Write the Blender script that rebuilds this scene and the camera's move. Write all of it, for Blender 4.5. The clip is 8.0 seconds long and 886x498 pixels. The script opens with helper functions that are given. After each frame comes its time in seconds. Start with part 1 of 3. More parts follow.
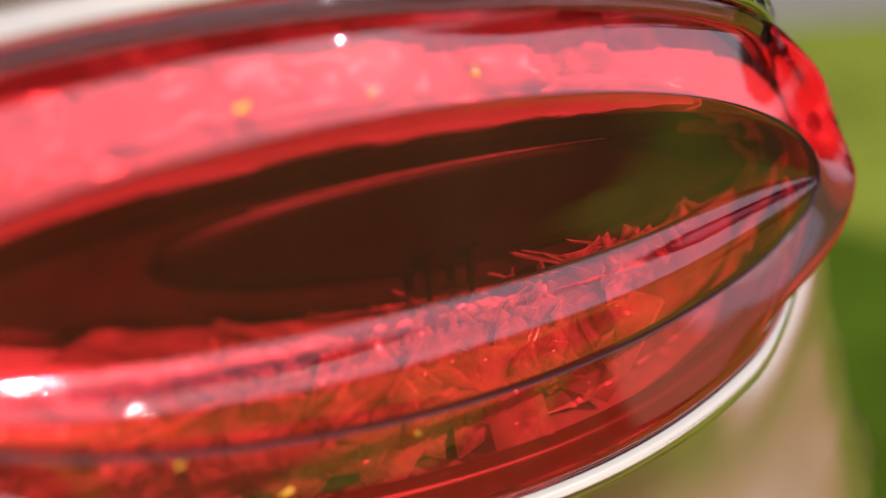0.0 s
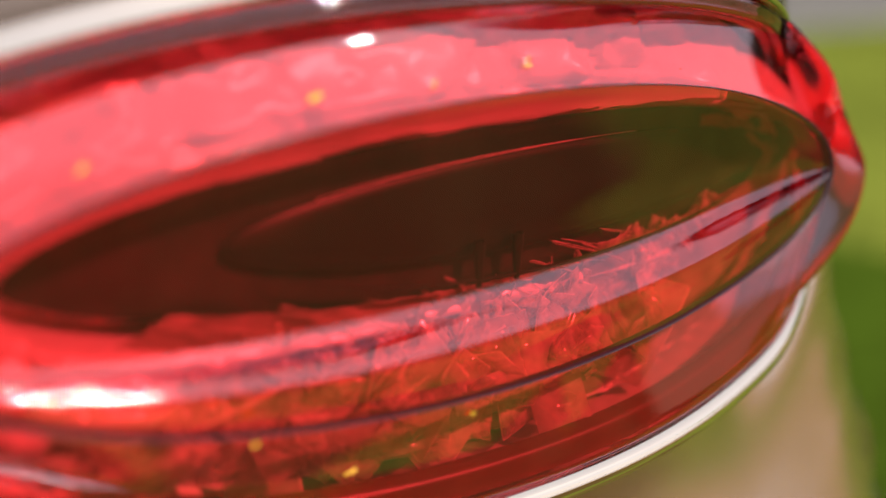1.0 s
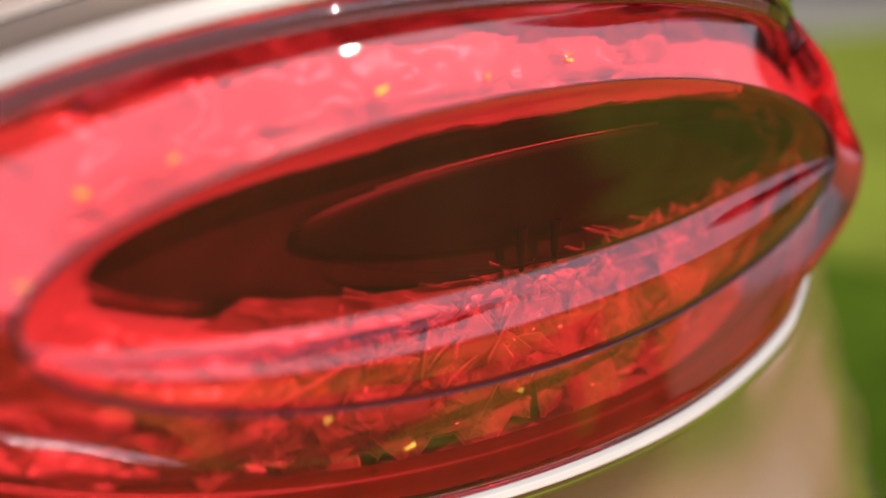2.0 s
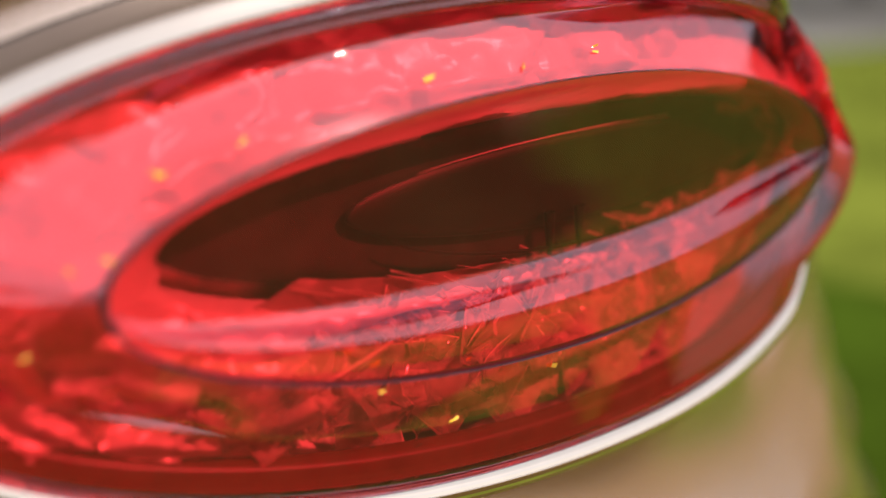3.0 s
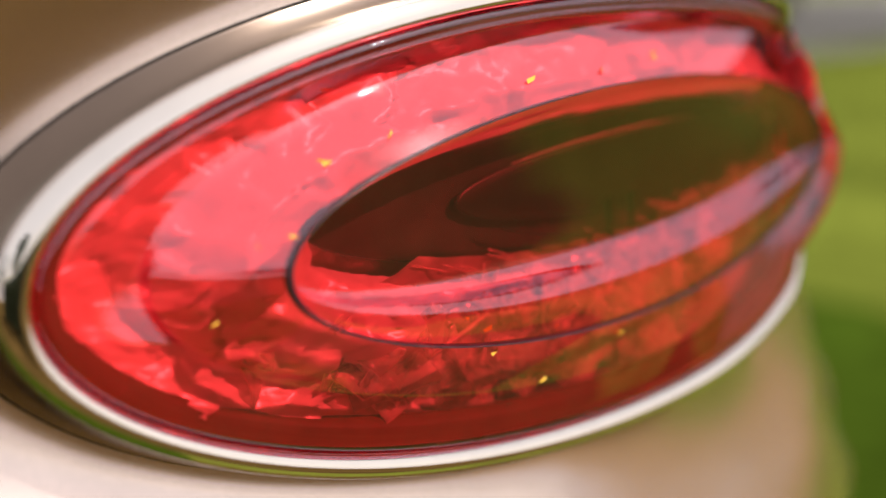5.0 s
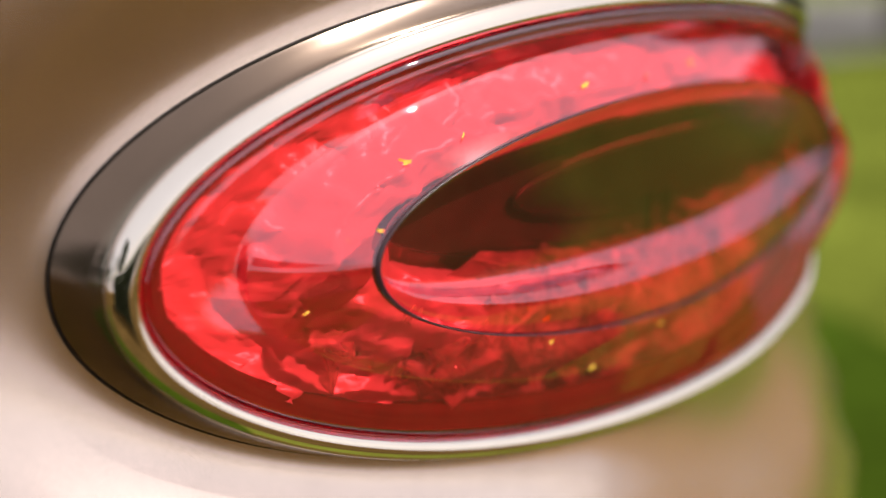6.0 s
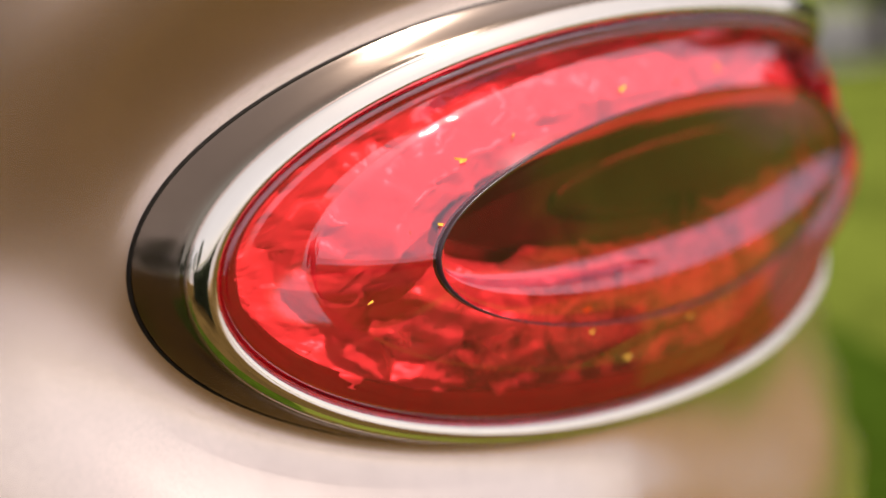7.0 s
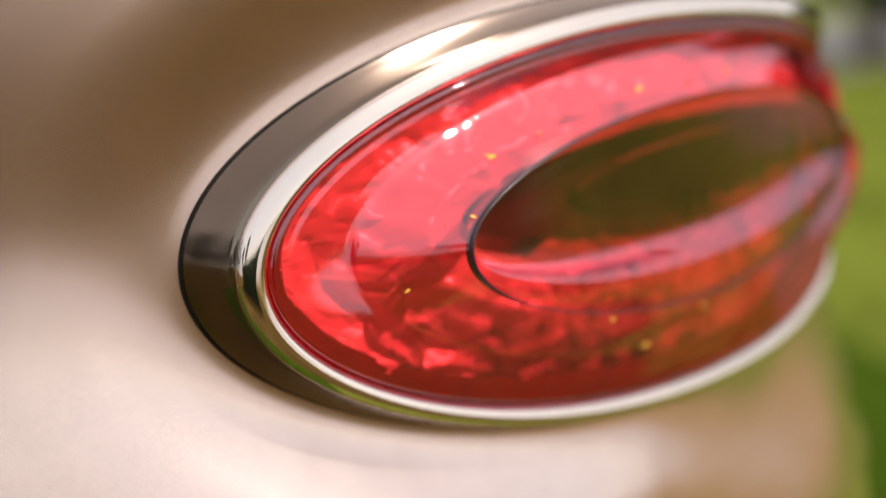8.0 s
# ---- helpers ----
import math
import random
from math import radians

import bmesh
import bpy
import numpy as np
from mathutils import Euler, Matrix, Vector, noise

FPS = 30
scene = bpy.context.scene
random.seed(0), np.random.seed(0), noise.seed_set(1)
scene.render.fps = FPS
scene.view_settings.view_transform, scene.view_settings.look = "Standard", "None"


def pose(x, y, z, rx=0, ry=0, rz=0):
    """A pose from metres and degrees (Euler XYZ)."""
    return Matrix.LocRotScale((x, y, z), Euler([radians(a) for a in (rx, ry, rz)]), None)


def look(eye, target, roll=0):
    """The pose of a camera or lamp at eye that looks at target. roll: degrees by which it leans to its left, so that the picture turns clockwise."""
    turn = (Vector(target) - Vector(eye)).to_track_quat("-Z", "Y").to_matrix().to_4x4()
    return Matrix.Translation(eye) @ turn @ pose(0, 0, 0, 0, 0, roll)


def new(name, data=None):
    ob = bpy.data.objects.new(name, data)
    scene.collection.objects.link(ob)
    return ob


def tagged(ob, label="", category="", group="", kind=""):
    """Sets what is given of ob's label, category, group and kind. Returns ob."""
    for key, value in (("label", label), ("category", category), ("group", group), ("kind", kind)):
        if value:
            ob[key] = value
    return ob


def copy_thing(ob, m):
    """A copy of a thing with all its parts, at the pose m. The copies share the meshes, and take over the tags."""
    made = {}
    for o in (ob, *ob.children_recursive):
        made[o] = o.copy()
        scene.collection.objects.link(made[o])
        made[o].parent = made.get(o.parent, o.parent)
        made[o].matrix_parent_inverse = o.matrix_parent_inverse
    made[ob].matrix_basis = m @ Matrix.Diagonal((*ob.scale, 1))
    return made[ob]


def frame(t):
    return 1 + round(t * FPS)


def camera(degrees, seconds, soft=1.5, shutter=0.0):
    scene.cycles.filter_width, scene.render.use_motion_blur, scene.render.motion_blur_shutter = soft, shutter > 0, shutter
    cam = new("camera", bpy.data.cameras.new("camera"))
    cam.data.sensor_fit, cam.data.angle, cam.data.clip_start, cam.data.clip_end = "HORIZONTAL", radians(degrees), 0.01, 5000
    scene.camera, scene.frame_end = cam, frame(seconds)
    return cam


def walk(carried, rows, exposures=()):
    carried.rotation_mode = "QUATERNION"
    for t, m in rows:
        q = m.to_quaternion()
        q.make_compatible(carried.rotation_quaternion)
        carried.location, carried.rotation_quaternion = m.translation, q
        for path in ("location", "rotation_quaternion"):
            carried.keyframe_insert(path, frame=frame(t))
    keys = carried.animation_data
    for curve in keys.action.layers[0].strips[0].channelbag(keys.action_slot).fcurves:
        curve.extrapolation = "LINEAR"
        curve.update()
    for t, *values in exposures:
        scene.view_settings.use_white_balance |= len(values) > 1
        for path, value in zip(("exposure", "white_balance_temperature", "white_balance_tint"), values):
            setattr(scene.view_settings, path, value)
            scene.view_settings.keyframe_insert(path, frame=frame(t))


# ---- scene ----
cam = camera(38.0, 8.0)
ROWS = [
    (0, -0.1205, -0.2491, 0.8845, 74.29, 0.19, -28.35),
    (0.5, -0.1344, -0.2475, 0.8824, 74.59, 0.17, -29.67),
    (1, -0.1489, -0.2466, 0.8812, 74.90, 0.14, -30.98),
    (1.5, -0.1645, -0.2470, 0.8804, 75.06, 0.20, -32.32),
    (2, -0.1805, -0.2481, 0.8797, 75.38, 0.37, -33.67),
    (3.5, -0.2262, -0.2515, 0.8713, 77.04, 0.93, -37.48),
    (4, -0.2444, -0.2520, 0.8715, 77.21, 0.84, -38.85),
    (5.5, -0.3019, -0.2480, 0.8760, 77.28, 0.45, -42.56),
    (6, -0.3196, -0.2468, 0.8762, 77.53, 0.36, -43.36),
    (6.5, -0.3351, -0.2467, 0.8757, 77.83, 0.35, -43.93),
    (7, -0.3484, -0.2485, 0.8751, 78.17, 0.49, -44.24),
    (7.5, -0.3601, -0.2518, 0.8744, 78.48, 0.74, -44.45),
    (8, -0.3710, -0.2561, 0.8737, 78.69, 0.99, -44.64),
]
walk(cam, [(t, pose(x, y, z, rx, ry, rz)) for t, x, y, z, rx, ry, rz in ROWS])
cam.data.dof.use_dof = True
cam.data.dof.focus_distance = 0.340
cam.data.dof.aperture_fstop = 4.0

# ---- world and sun ----
SUN_EL, SUN_AZ = 40.0, 154.0   # degrees; azimuth clockwise from +y
world = bpy.data.worlds.new("sky")
scene.world = world
world.use_nodes = True
wn = world.node_tree.nodes
sky = wn.new("ShaderNodeTexSky")
sky.sky_type = "NISHITA"
sky.sun_disc = False
sky.sun_elevation, sky.sun_rotation = radians(SUN_EL), radians(SUN_AZ)
sky.air_density, sky.dust_density, sky.ozone_density = 0.7, 2.0, 0.4
# thin bright cloud over the blue
veil = wn.new("ShaderNodeMix")
veil.data_type = "RGBA"
veil.inputs[0].default_value = 0.75
veil.inputs[7].default_value = (9.7, 9.15, 8.9, 1)
wn["Background"].inputs["Strength"].default_value = 0.12
world.node_tree.links.new(sky.outputs["Color"], veil.inputs[6])
world.node_tree.links.new(veil.outputs[2], wn["Background"].inputs["Color"])

sun = new("sun", bpy.data.lights.new("sun", "SUN"))
sun.data.energy, sun.data.angle, sun.data.color = 4.2, radians(1.5), (1.0, 0.94, 0.85)
sun_way = Vector((math.sin(radians(SUN_AZ)) * math.cos(radians(SUN_EL)), math.cos(radians(SUN_AZ)) * math.cos(radians(SUN_EL)), math.sin(radians(SUN_EL))))
sun.matrix_world = look(sun_way * 30, (0, 0, 0))


# ---- materials ----
def material(name, colour, rough=0.5, metal=0.0, coat=0.0, grain=0.0, grain_size=200.0, bump=0.0, bump_size=400.0, second=None, ior=1.5, coat_rough=0.02):
    m = bpy.data.materials.new(name)
    m.use_nodes = True
    n, l = m.node_tree.nodes, m.node_tree.links
    b = n["Principled BSDF"]
    b.inputs["Base Color"].default_value = (*colour, 1)
    b.inputs["Roughness"].default_value = rough
    b.inputs["Metallic"].default_value = metal
    b.inputs["Coat Weight"].default_value = coat
    b.inputs["Coat Roughness"].default_value = coat_rough
    b.inputs["IOR"].default_value = ior
    tc = n.new("ShaderNodeTexCoord")
    if grain:
        a = n.new("ShaderNodeTexNoise")
        a.inputs["Scale"].default_value, a.inputs["Detail"].default_value = grain_size, 6
        c = n.new("ShaderNodeTexNoise")
        c.inputs["Scale"].default_value, c.inputs["Detail"].default_value = grain_size / 14, 3
        l.new(tc.outputs["Object"], a.inputs["Vector"])
        l.new(tc.outputs["Object"], c.inputs["Vector"])
        add = n.new("ShaderNodeMath")
        add.operation = "ADD"
        l.new(a.outputs["Fac"], add.inputs[0])
        l.new(c.outputs["Fac"], add.inputs[1])
        ramp = n.new("ShaderNodeMapRange")
        ramp.inputs["From Min"].default_value, ramp.inputs["From Max"].default_value = 0.7, 1.3
        l.new(add.outputs[0], ramp.inputs["Value"])
        mix = n.new("ShaderNodeMix")
        mix.data_type = "RGBA"
        lo = tuple(v * (1 - grain) for v in colour)
        hi = second or tuple(min(1, v * (1 + grain)) for v in colour)
        mix.inputs[6].default_value, mix.inputs[7].default_value = (*lo, 1), (*hi, 1)
        l.new(ramp.outputs[0], mix.inputs[0])
        l.new(mix.outputs[2], b.inputs["Base Color"])
    if bump:
        t = n.new("ShaderNodeTexNoise")
        t.inputs["Scale"].default_value, t.inputs["Detail"].default_value = bump_size, 4
        l.new(tc.outputs["Object"], t.inputs["Vector"])
        k = n.new("ShaderNodeBump")
        k.inputs["Strength"].default_value, k.inputs["Distance"].default_value = bump, 0.001
        l.new(t.outputs["Fac"], k.inputs["Height"])
        l.new(k.outputs[0], b.inputs["Normal"])
    return m


def clear_red(name, tint, ior, rough=0.01):
    """Tinted clear plastic: a mirror-like gloss by Fresnel over a coloured clear body."""
    m = bpy.data.materials.new(name)
    m.use_nodes = True
    n, l = m.node_tree.nodes, m.node_tree.links
    n.remove(n["Principled BSDF"])
    clear = n.new("ShaderNodeBsdfTransparent")
    clear.inputs["Color"].default_value = (*tint, 1)
    gloss = n.new("ShaderNodeBsdfGlossy")
    gloss.inputs["Roughness"].default_value = rough
    gloss.inputs["Color"].default_value = (1.0, 0.84, 1.0, 1)
    fres = n.new("ShaderNodeFresnel")
    fres.inputs["IOR"].default_value = ior
    mix = n.new("ShaderNodeMixShader")
    l.new(fres.outputs[0], mix.inputs[0])
    l.new(clear.outputs[0], mix.inputs[1])
    l.new(gloss.outputs[0], mix.inputs[2])
    l.new(mix.outputs[0], n["Material Output"].inputs["Surface"])
    return m


def clear_flake(name, frost):
    """Clear broken plastic: see-through and glossy, frosted in patches."""
    m = bpy.data.materials.new(name)
    m.use_nodes = True
    n, l = m.node_tree.nodes, m.node_tree.links
    b = n["Principled BSDF"]
    b.inputs["Base Color"].default_value = (0.97, 0.92, 0.80, 1)
    b.inputs["Roughness"].default_value = 0.12
    b.inputs["IOR"].default_value = 1.6
    clear = n.new("ShaderNodeBsdfTransparent")
    clear.inputs["Color"].default_value = (0.93, 0.90, 0.88, 1)
    grain = n.new("ShaderNodeTexNoise")
    grain.inputs["Scale"].default_value, grain.inputs["Detail"].default_value = 2.6, 5
    tc = n.new("ShaderNodeTexCoord")
    l.new(tc.outputs["Object"], grain.inputs["Vector"])
    rng = n.new("ShaderNodeMapRange")
    rng.inputs["From Min"].default_value, rng.inputs["From Max"].default_value = 0.38, 0.68
    rng.inputs["To Min"].default_value, rng.inputs["To Max"].default_value = frost
    l.new(grain.outputs["Fac"], rng.inputs["Value"])
    glow = n.new("ShaderNodeBsdfTranslucent")
    glow.inputs["Color"].default_value = (0.97, 0.93, 0.82, 1)
    both = n.new("ShaderNodeMixShader")
    both.inputs[0].default_value = 0.35
    l.new(b.outputs[0], both.inputs[1])
    l.new(glow.outputs[0], both.inputs[2])
    mix = n.new("ShaderNodeMixShader")
    l.new(rng.outputs[0], mix.inputs[0])
    l.new(clear.outputs[0], mix.inputs[1])
    l.new(both.outputs[0], mix.inputs[2])
    l.new(mix.outputs[0], n["Material Output"].inputs["Surface"])
    return m


def frosted_wall(name, colour):
    """Thin milky plastic that lets light through."""
    m = material(name, colour, 0.35, 0, 0, 0.06, 60, 0.3, 90)
    n, l = m.node_tree.nodes, m.node_tree.links
    glow = n.new("ShaderNodeBsdfTranslucent")
    glow.inputs["Color"].default_value = (*colour, 1)
    mix = n.new("ShaderNodeMixShader")
    mix.inputs[0].default_value = 0.55
    l.new(n["Principled BSDF"].outputs[0], mix.inputs[1])
    l.new(glow.outputs[0], mix.inputs[2])
    l.new(mix.outputs[0], n["Material Output"].inputs["Surface"])
    return m


PAINT = material("champagne_paint", (0.73, 0.605, 0.565), 0.19, 1.0, 0.05, 0.04, 900, 0.0, 2500, coat_rough=0.10)
CHROME = material("chrome", (0.80, 0.735, 0.69), 0.04, 1.0, 0, 0.03, 120)
# the same chrome, with the outer wall's dark reflections put into the colour
DIMMED_CHROME = material("dimmed_chrome", (0.235, 0.205, 0.17), 0.10, 1.0, 0, 0.05, 120)
RUBBER = material("black_rubber", (0.015, 0.012, 0.010), 0.6, 0, 0, 0.3, 600, 0.2, 900, ior=1.2)
LENS = clear_red("red_lens_plastic", (0.98, 0.040, 0.052), 2.35)
LENS_IN = clear_red("inner_red_lens_plastic", (0.98, 0.038, 0.052), 2.15)
FOIL = material("crumpled_silver_reflector", (0.86, 0.84, 0.82), 0.36, 0.25, 0, 0.10, 160, 0.15, 500)
SHARD = clear_flake("broken_clear_plastic", (0.14, 0.75))
BROKEN_EDGE = clear_flake("broken_plastic_edge", (0.75, 1.0))
# amber colour for the small glints on the lens
AMBER = material("amber_glint", (0.90, 0.50, 0.05), 0.25, 0.1, 0.5, 0.1, 300)
SMOKE = material("black_plastic", (0.010, 0.009, 0.008), 0.4, 0, 0.0, 0.3, 200)
MAROON = material("dark_grey_plastic", (0.045, 0.038, 0.035), 0.35, 0.1, 0.0, 0.5, 90)
CRIMSON = material("dark_red_frame_plastic", (0.13, 0.010, 0.020), 0.25, 0, 0.4, 0.2, 120)
# the inner wall's weaker light at its far end, put into the colour
END_WALL = material("dimmed_wall", (0.62, 0.26, 0.22), 0.4, 0, 0.2, 0.3, 120)
SEAM = material("dark_seam_plastic", (0.035, 0.010, 0.018), 0.30, 0, 0.25, 0.2, 300)
WALL = frosted_wall("frosted_wall", (0.95, 0.93, 0.90))
# dark colour for the shaded gaps between the flakes
LINER = material("dark_gap_sheet", (0.32, 0.265, 0.24), 0.45, 0.05, 0, 0.5, 120, 0.2, 300)
HOUSING = material("housing_plastic", (0.60, 0.54, 0.50), 0.4, 0.3, 0, 0.2, 150)
GRASS = material("lawn_grass", (0.110, 0.140, 0.020), 0.8, 0, 0, 0.45, 9, second=(0.20, 0.235, 0.035), ior=1.0)
# lawn green with the car's shade put into the colour
SHADED_LAWN = material("shaded_lawn_grass", (0.040, 0.068, 0.006), 0.8, 0, 0, 0.45, 14, ior=1.0)
GRAVEL = material("brown_gravel", (0.105, 0.067, 0.022), 0.9, 0, 0, 0.4, 30, 0.6, 90, ior=1.0)
CONCRETE = material("pale_concrete", (0.38, 0.352, 0.350), 0.8, 0, 0, 0.12, 6, 0.3, 40)
PAVING = material("grey_paving", (0.16, 0.15, 0.14), 0.85, 0, 0, 0.2, 4, 0.3, 40)
TAN = material("tan_paving", (0.30, 0.205, 0.105), 0.85, 0, 0, 0.15, 5, 0.3, 40, ior=1.0)
LEAVES = material("tree_leaves", (0.055, 0.075, 0.032), 0.6, 0, 0, 0.5, 4)
BARK = material("bark", (0.10, 0.075, 0.055), 0.9, 0, 0, 0.4, 12, 0.5, 60)


# ---- building helpers ----
def part(name, bm, mat, parent=None, label="", smooth=True):
    me = bpy.data.meshes.new(name)
    bm.to_mesh(me)
    bm.free()
    for p in me.polygons:
        p.use_smooth = smooth
    me.materials.append(mat)
    ob = new(name, me)
    if parent:
        ob.parent = parent
    if label:
        ob["label"] = label
    return ob


def loft(bm, loops, closed=True, cap=False, out=None):
    """Quads between loops of points, in order. out: a direction that the faces look to on the whole."""
    rows = [[bm.verts.new(p) for p in loop] for loop in loops]
    n = len(rows[0])
    for a, b in zip(rows, rows[1:]):
        for i in range(n if closed else n - 1):
            j = (i + 1) % n
            bm.faces.new((a[i], a[j], b[j], b[i]))
    if cap:
        bm.faces.new(rows[-1])
    bmesh.ops.recalc_face_normals(bm, faces=bm.faces)
    if out:
        bm.normal_update()
        if sum(f.normal.dot(Vector(out)) * f.calc_area() for f in bm.faces) < 0:
            bmesh.ops.reverse_faces(bm, faces=bm.faces)
    return rows


# ---- the lamp's axes: u along its length, v up, w out of the car ----
LAMP_Z = 0.80


def place(u, v, w):
    return (u, -w, LAMP_Z + v)


EGG = 0.035
LA, LB = 0.170, 0.064          # half length and half height of the red lens
SU, SV, SA, SB = 0.0138, 0.003, 0.1338, 0.0358   # centre and half sizes of the inner oval
N = 192
ANGLES = [2 * math.pi * i / N for i in range(N)]


def wrap(u):
    """How the car's corner falls away along the lamp."""
    return -0.50 * u * u + 0.40 * u ** 3 - 1.275 * max(0.0, u - 0.05) ** 2


def ease(a, b, x):
    k = min(1.0, max(0.0, (x - a) / (b - a)))
    return k * k * (3 - 2 * k)


def shoulder(u, v):
    """How the corner falls back above the lamp's middle."""
    return -0.22 * max(0.0, min(u, 0.2) - 0.02) ** 2 * ease(-0.02, 0.035, v)


def corner(u, v):
    """How the lamp's far end turns round the car's corner, sooner above than below."""
    return -1.5 * max(0.0, u - 0.122 + 0.022 * ease(-0.02, 0.035, v)) ** 1.5


def tuck(v, d, reach, s):
    """The panel leans out above the lamp and stands out more below its middle; d is the way from the bezel."""
    k = min(1.0, max(0.0, d / reach))
    k = k * k * (3 - 2 * k)
    v = max(-0.5, min(0.4, v))
    return k * (0.10 * v + 0.75 * max(0.0, min(v, 0.2) - 0.075) ** 2 + 0.33 * (1 - 0.45 * ease(-0.14, 0.02, s) + 0.20 * ease(0.04, 0.16, s)) * 0.014 * math.log1p(math.exp(-(v - 0.001) / 0.014)))


def square(t):
    """The oval is fuller above its far end."""
    return 1 + 0.06 * math.sin(2 * t) ** 2 if math.sin(t) > 0 and math.cos(t) > 0 else 1.0


def rim(a, b, w=0.0):
    out = []
    for t in ANGLES:
        u, v = a * math.cos(t) * square(t), b * math.sin(t) * (1 + EGG * math.cos(t)) * square(t)
        out.append(Vector((u, v, wrap(u) + shoulder(u, v) + corner(u, v) + w)))
    return out


def seam_height(u, v):
    return 0.009 - 0.110 * u - 0.744 * u * u + 1.15 * max(0.0, u - 0.09) ** 2 - 2.573 * (v - SV) ** 2


def seam(scale=1.0, w=0.0, du=0.0, dv=0.0):
    out = []
    for t in ANGLES:
        u = SU + du + SA * scale * math.cos(t)
        v = SV + dv + SB * scale * math.sin(t) * (1 + EGG * math.cos(t))
        out.append(Vector((u, v, seam_height(u, v) + w)))
    return out


def between(a, b, q, w):
    """A loop at the share q of the way from a to b, lifted by w(angle)."""
    return [p.lerp(s, q) + Vector((0, 0, w(t))) for p, s, t in zip(a, b, ANGLES)]


def world_loop(loop):
    return [place(*p) for p in loop]


# ---- car body ----
def plan(s):
    """Arc length from the lamp's middle to a place on the plan of the car's corner."""
    q = max(0.0, min(len(PLAN) - 1.001, (s + 1.2) / 0.002))
    i = int(q)
    return [a + (b - a) * (q - i) for a, b in zip(PLAN[i], PLAN[i + 1])]


def make_plan():
    right, left = [], []
    u = w = 0.0
    heading = 0.0
    for i in range(1100):
        if u < 0.200:
            heading = -math.atan((wrap(u + 0.001) - wrap(u - 0.001)) / 0.002)
        elif heading < radians(84):
            heading += 0.002 / 0.04
        right.append((u, w, heading))
        u += 0.002 * math.cos(heading)
        w -= 0.002 * math.sin(heading)
    u = w = 0.0
    for i in range(601):
        left.append((u, w, -math.atan((wrap(u + 0.001) - wrap(u - 0.001)) / 0.002) if u > -0.2 else -0.2))
        slope = (wrap(u + 0.001) - wrap(u - 0.001)) / 0.002 if u > -0.2 else 0.25 * max(0.0, 1 - (-0.2 - u) / 0.4)
        h = math.atan(slope)
        u -= 0.002 * math.cos(h)
        w -= 0.002 * math.sin(h)
    return left[:0:-1] + right


PLAN = make_plan()


def body_point(s, v, d):
    u, w, head = plan(s)
    collar = 0.00035 * max(0.0, 1 - d / 0.0066) ** 1.4 * (0.35 + 0.65 * ease(-0.02, 0.02, v))
    head = max(0.0, head)
    collar += shoulder(max(0.0, s), v) + corner(min(s, 0.19), v) * max(ease(-0.03, 0.02, v), 1 - d / 0.03, 0.0)
    out = -0.0198 + collar + tuck(v, d, 0.045 + 0.075 * min(1.0, max(0.0, s / 0.14)), s) * (1 + 0.8 * math.sin(head)) - 0.2 * max(0, v - 0.25) ** 1.5
    return place(u + out * math.sin(head), v, w + out * math.cos(head))


def build_car():
    car = tagged(new("car"), "champagne beige metallic car with an oval rear lamp", "car")
    bm = bmesh.new()
    loops = []
    spread = [0.0, 0.0012, 0.0025, 0.004, 0.0055, 0.007, 0.009, 0.012, 0.016, 0.022, 0.03, 0.04, 0.055, 0.075, 0.10, 0.13, 0.17, 0.22, 0.28, 0.36, 0.46, 0.58]
    for d in spread:
        loop = []
        for t in ANGLES:
            full = 1 + (square(t) - 1) * max(0.0, 1 - d * 5)
            s = (LA + 0.0128 + d * (1 + d)) * math.cos(t) * full
            v = (LB + 0.0105 + d) * math.sin(t) * full * (1 + EGG * math.cos(t) * max(0, 1 - d * 5))
            loop.append(body_point(s, max(-0.62, v), d))
        loops.append(loop)
    loft(bm, loops, out=(0, -1, 0))
    part("rear_panel", bm, PAINT, car, "champagne metallic painted rear corner panel")
    bm = bmesh.new()
    loops = []
    for r, w in ((0.20, -0.10), (0.24, -0.115), (0.31, -0.11), (0.335, -0.09), (0.335, 0.09), (0.31, 0.11), (0.24, 0.115), (0.20, 0.10)):
        loops.append([(0.02 + w, 1.05 + r * math.cos(a), 0.335 + r * math.sin(a)) for a in (2 * math.pi * i / 48 for i in range(48))])
    loft(bm, loops)
    tyre = part("tyre", bm, RUBBER, car, "black rubber tyre on the lawn")
    bm = bmesh.new()
    loops = []
    for r, w in ((0.20, 0.10), (0.19, 0.09), (0.18, 0.05), (0.06, 0.07), (0.02, 0.075)):
        loops.append([(0.02 + w, 1.05 + r * math.cos(a), 0.335 + r * math.sin(a)) for a in (2 * math.pi * i / 48 for i in range(48))])
    loft(bm, loops, cap=True)
    part("rim", bm, CHROME, tyre, "silver wheel rim")
    return car


car = build_car()


# ---- tail lamp ----
def bezel_loop(d, w):
    loop = rim(LA + d * 1.12, LB + d * 0.92, w)
    for p, t in zip(loop, ANGLES):
        k = min(1.0, max(0.0, -math.sin(t) + 0.1))
        p.z += 0.0018 * k * min(1.0, max(0.0, (d - 0.0024) / 0.007))
        # the inner lip is rounder and higher below and at the near end
        p.z += 0.0011 * ease(0.35, -0.4, math.sin(t)) * ease(-0.0004, 0.0040, d) * ease(0.0088, 0.0046, d)
    return world_loop(loop)


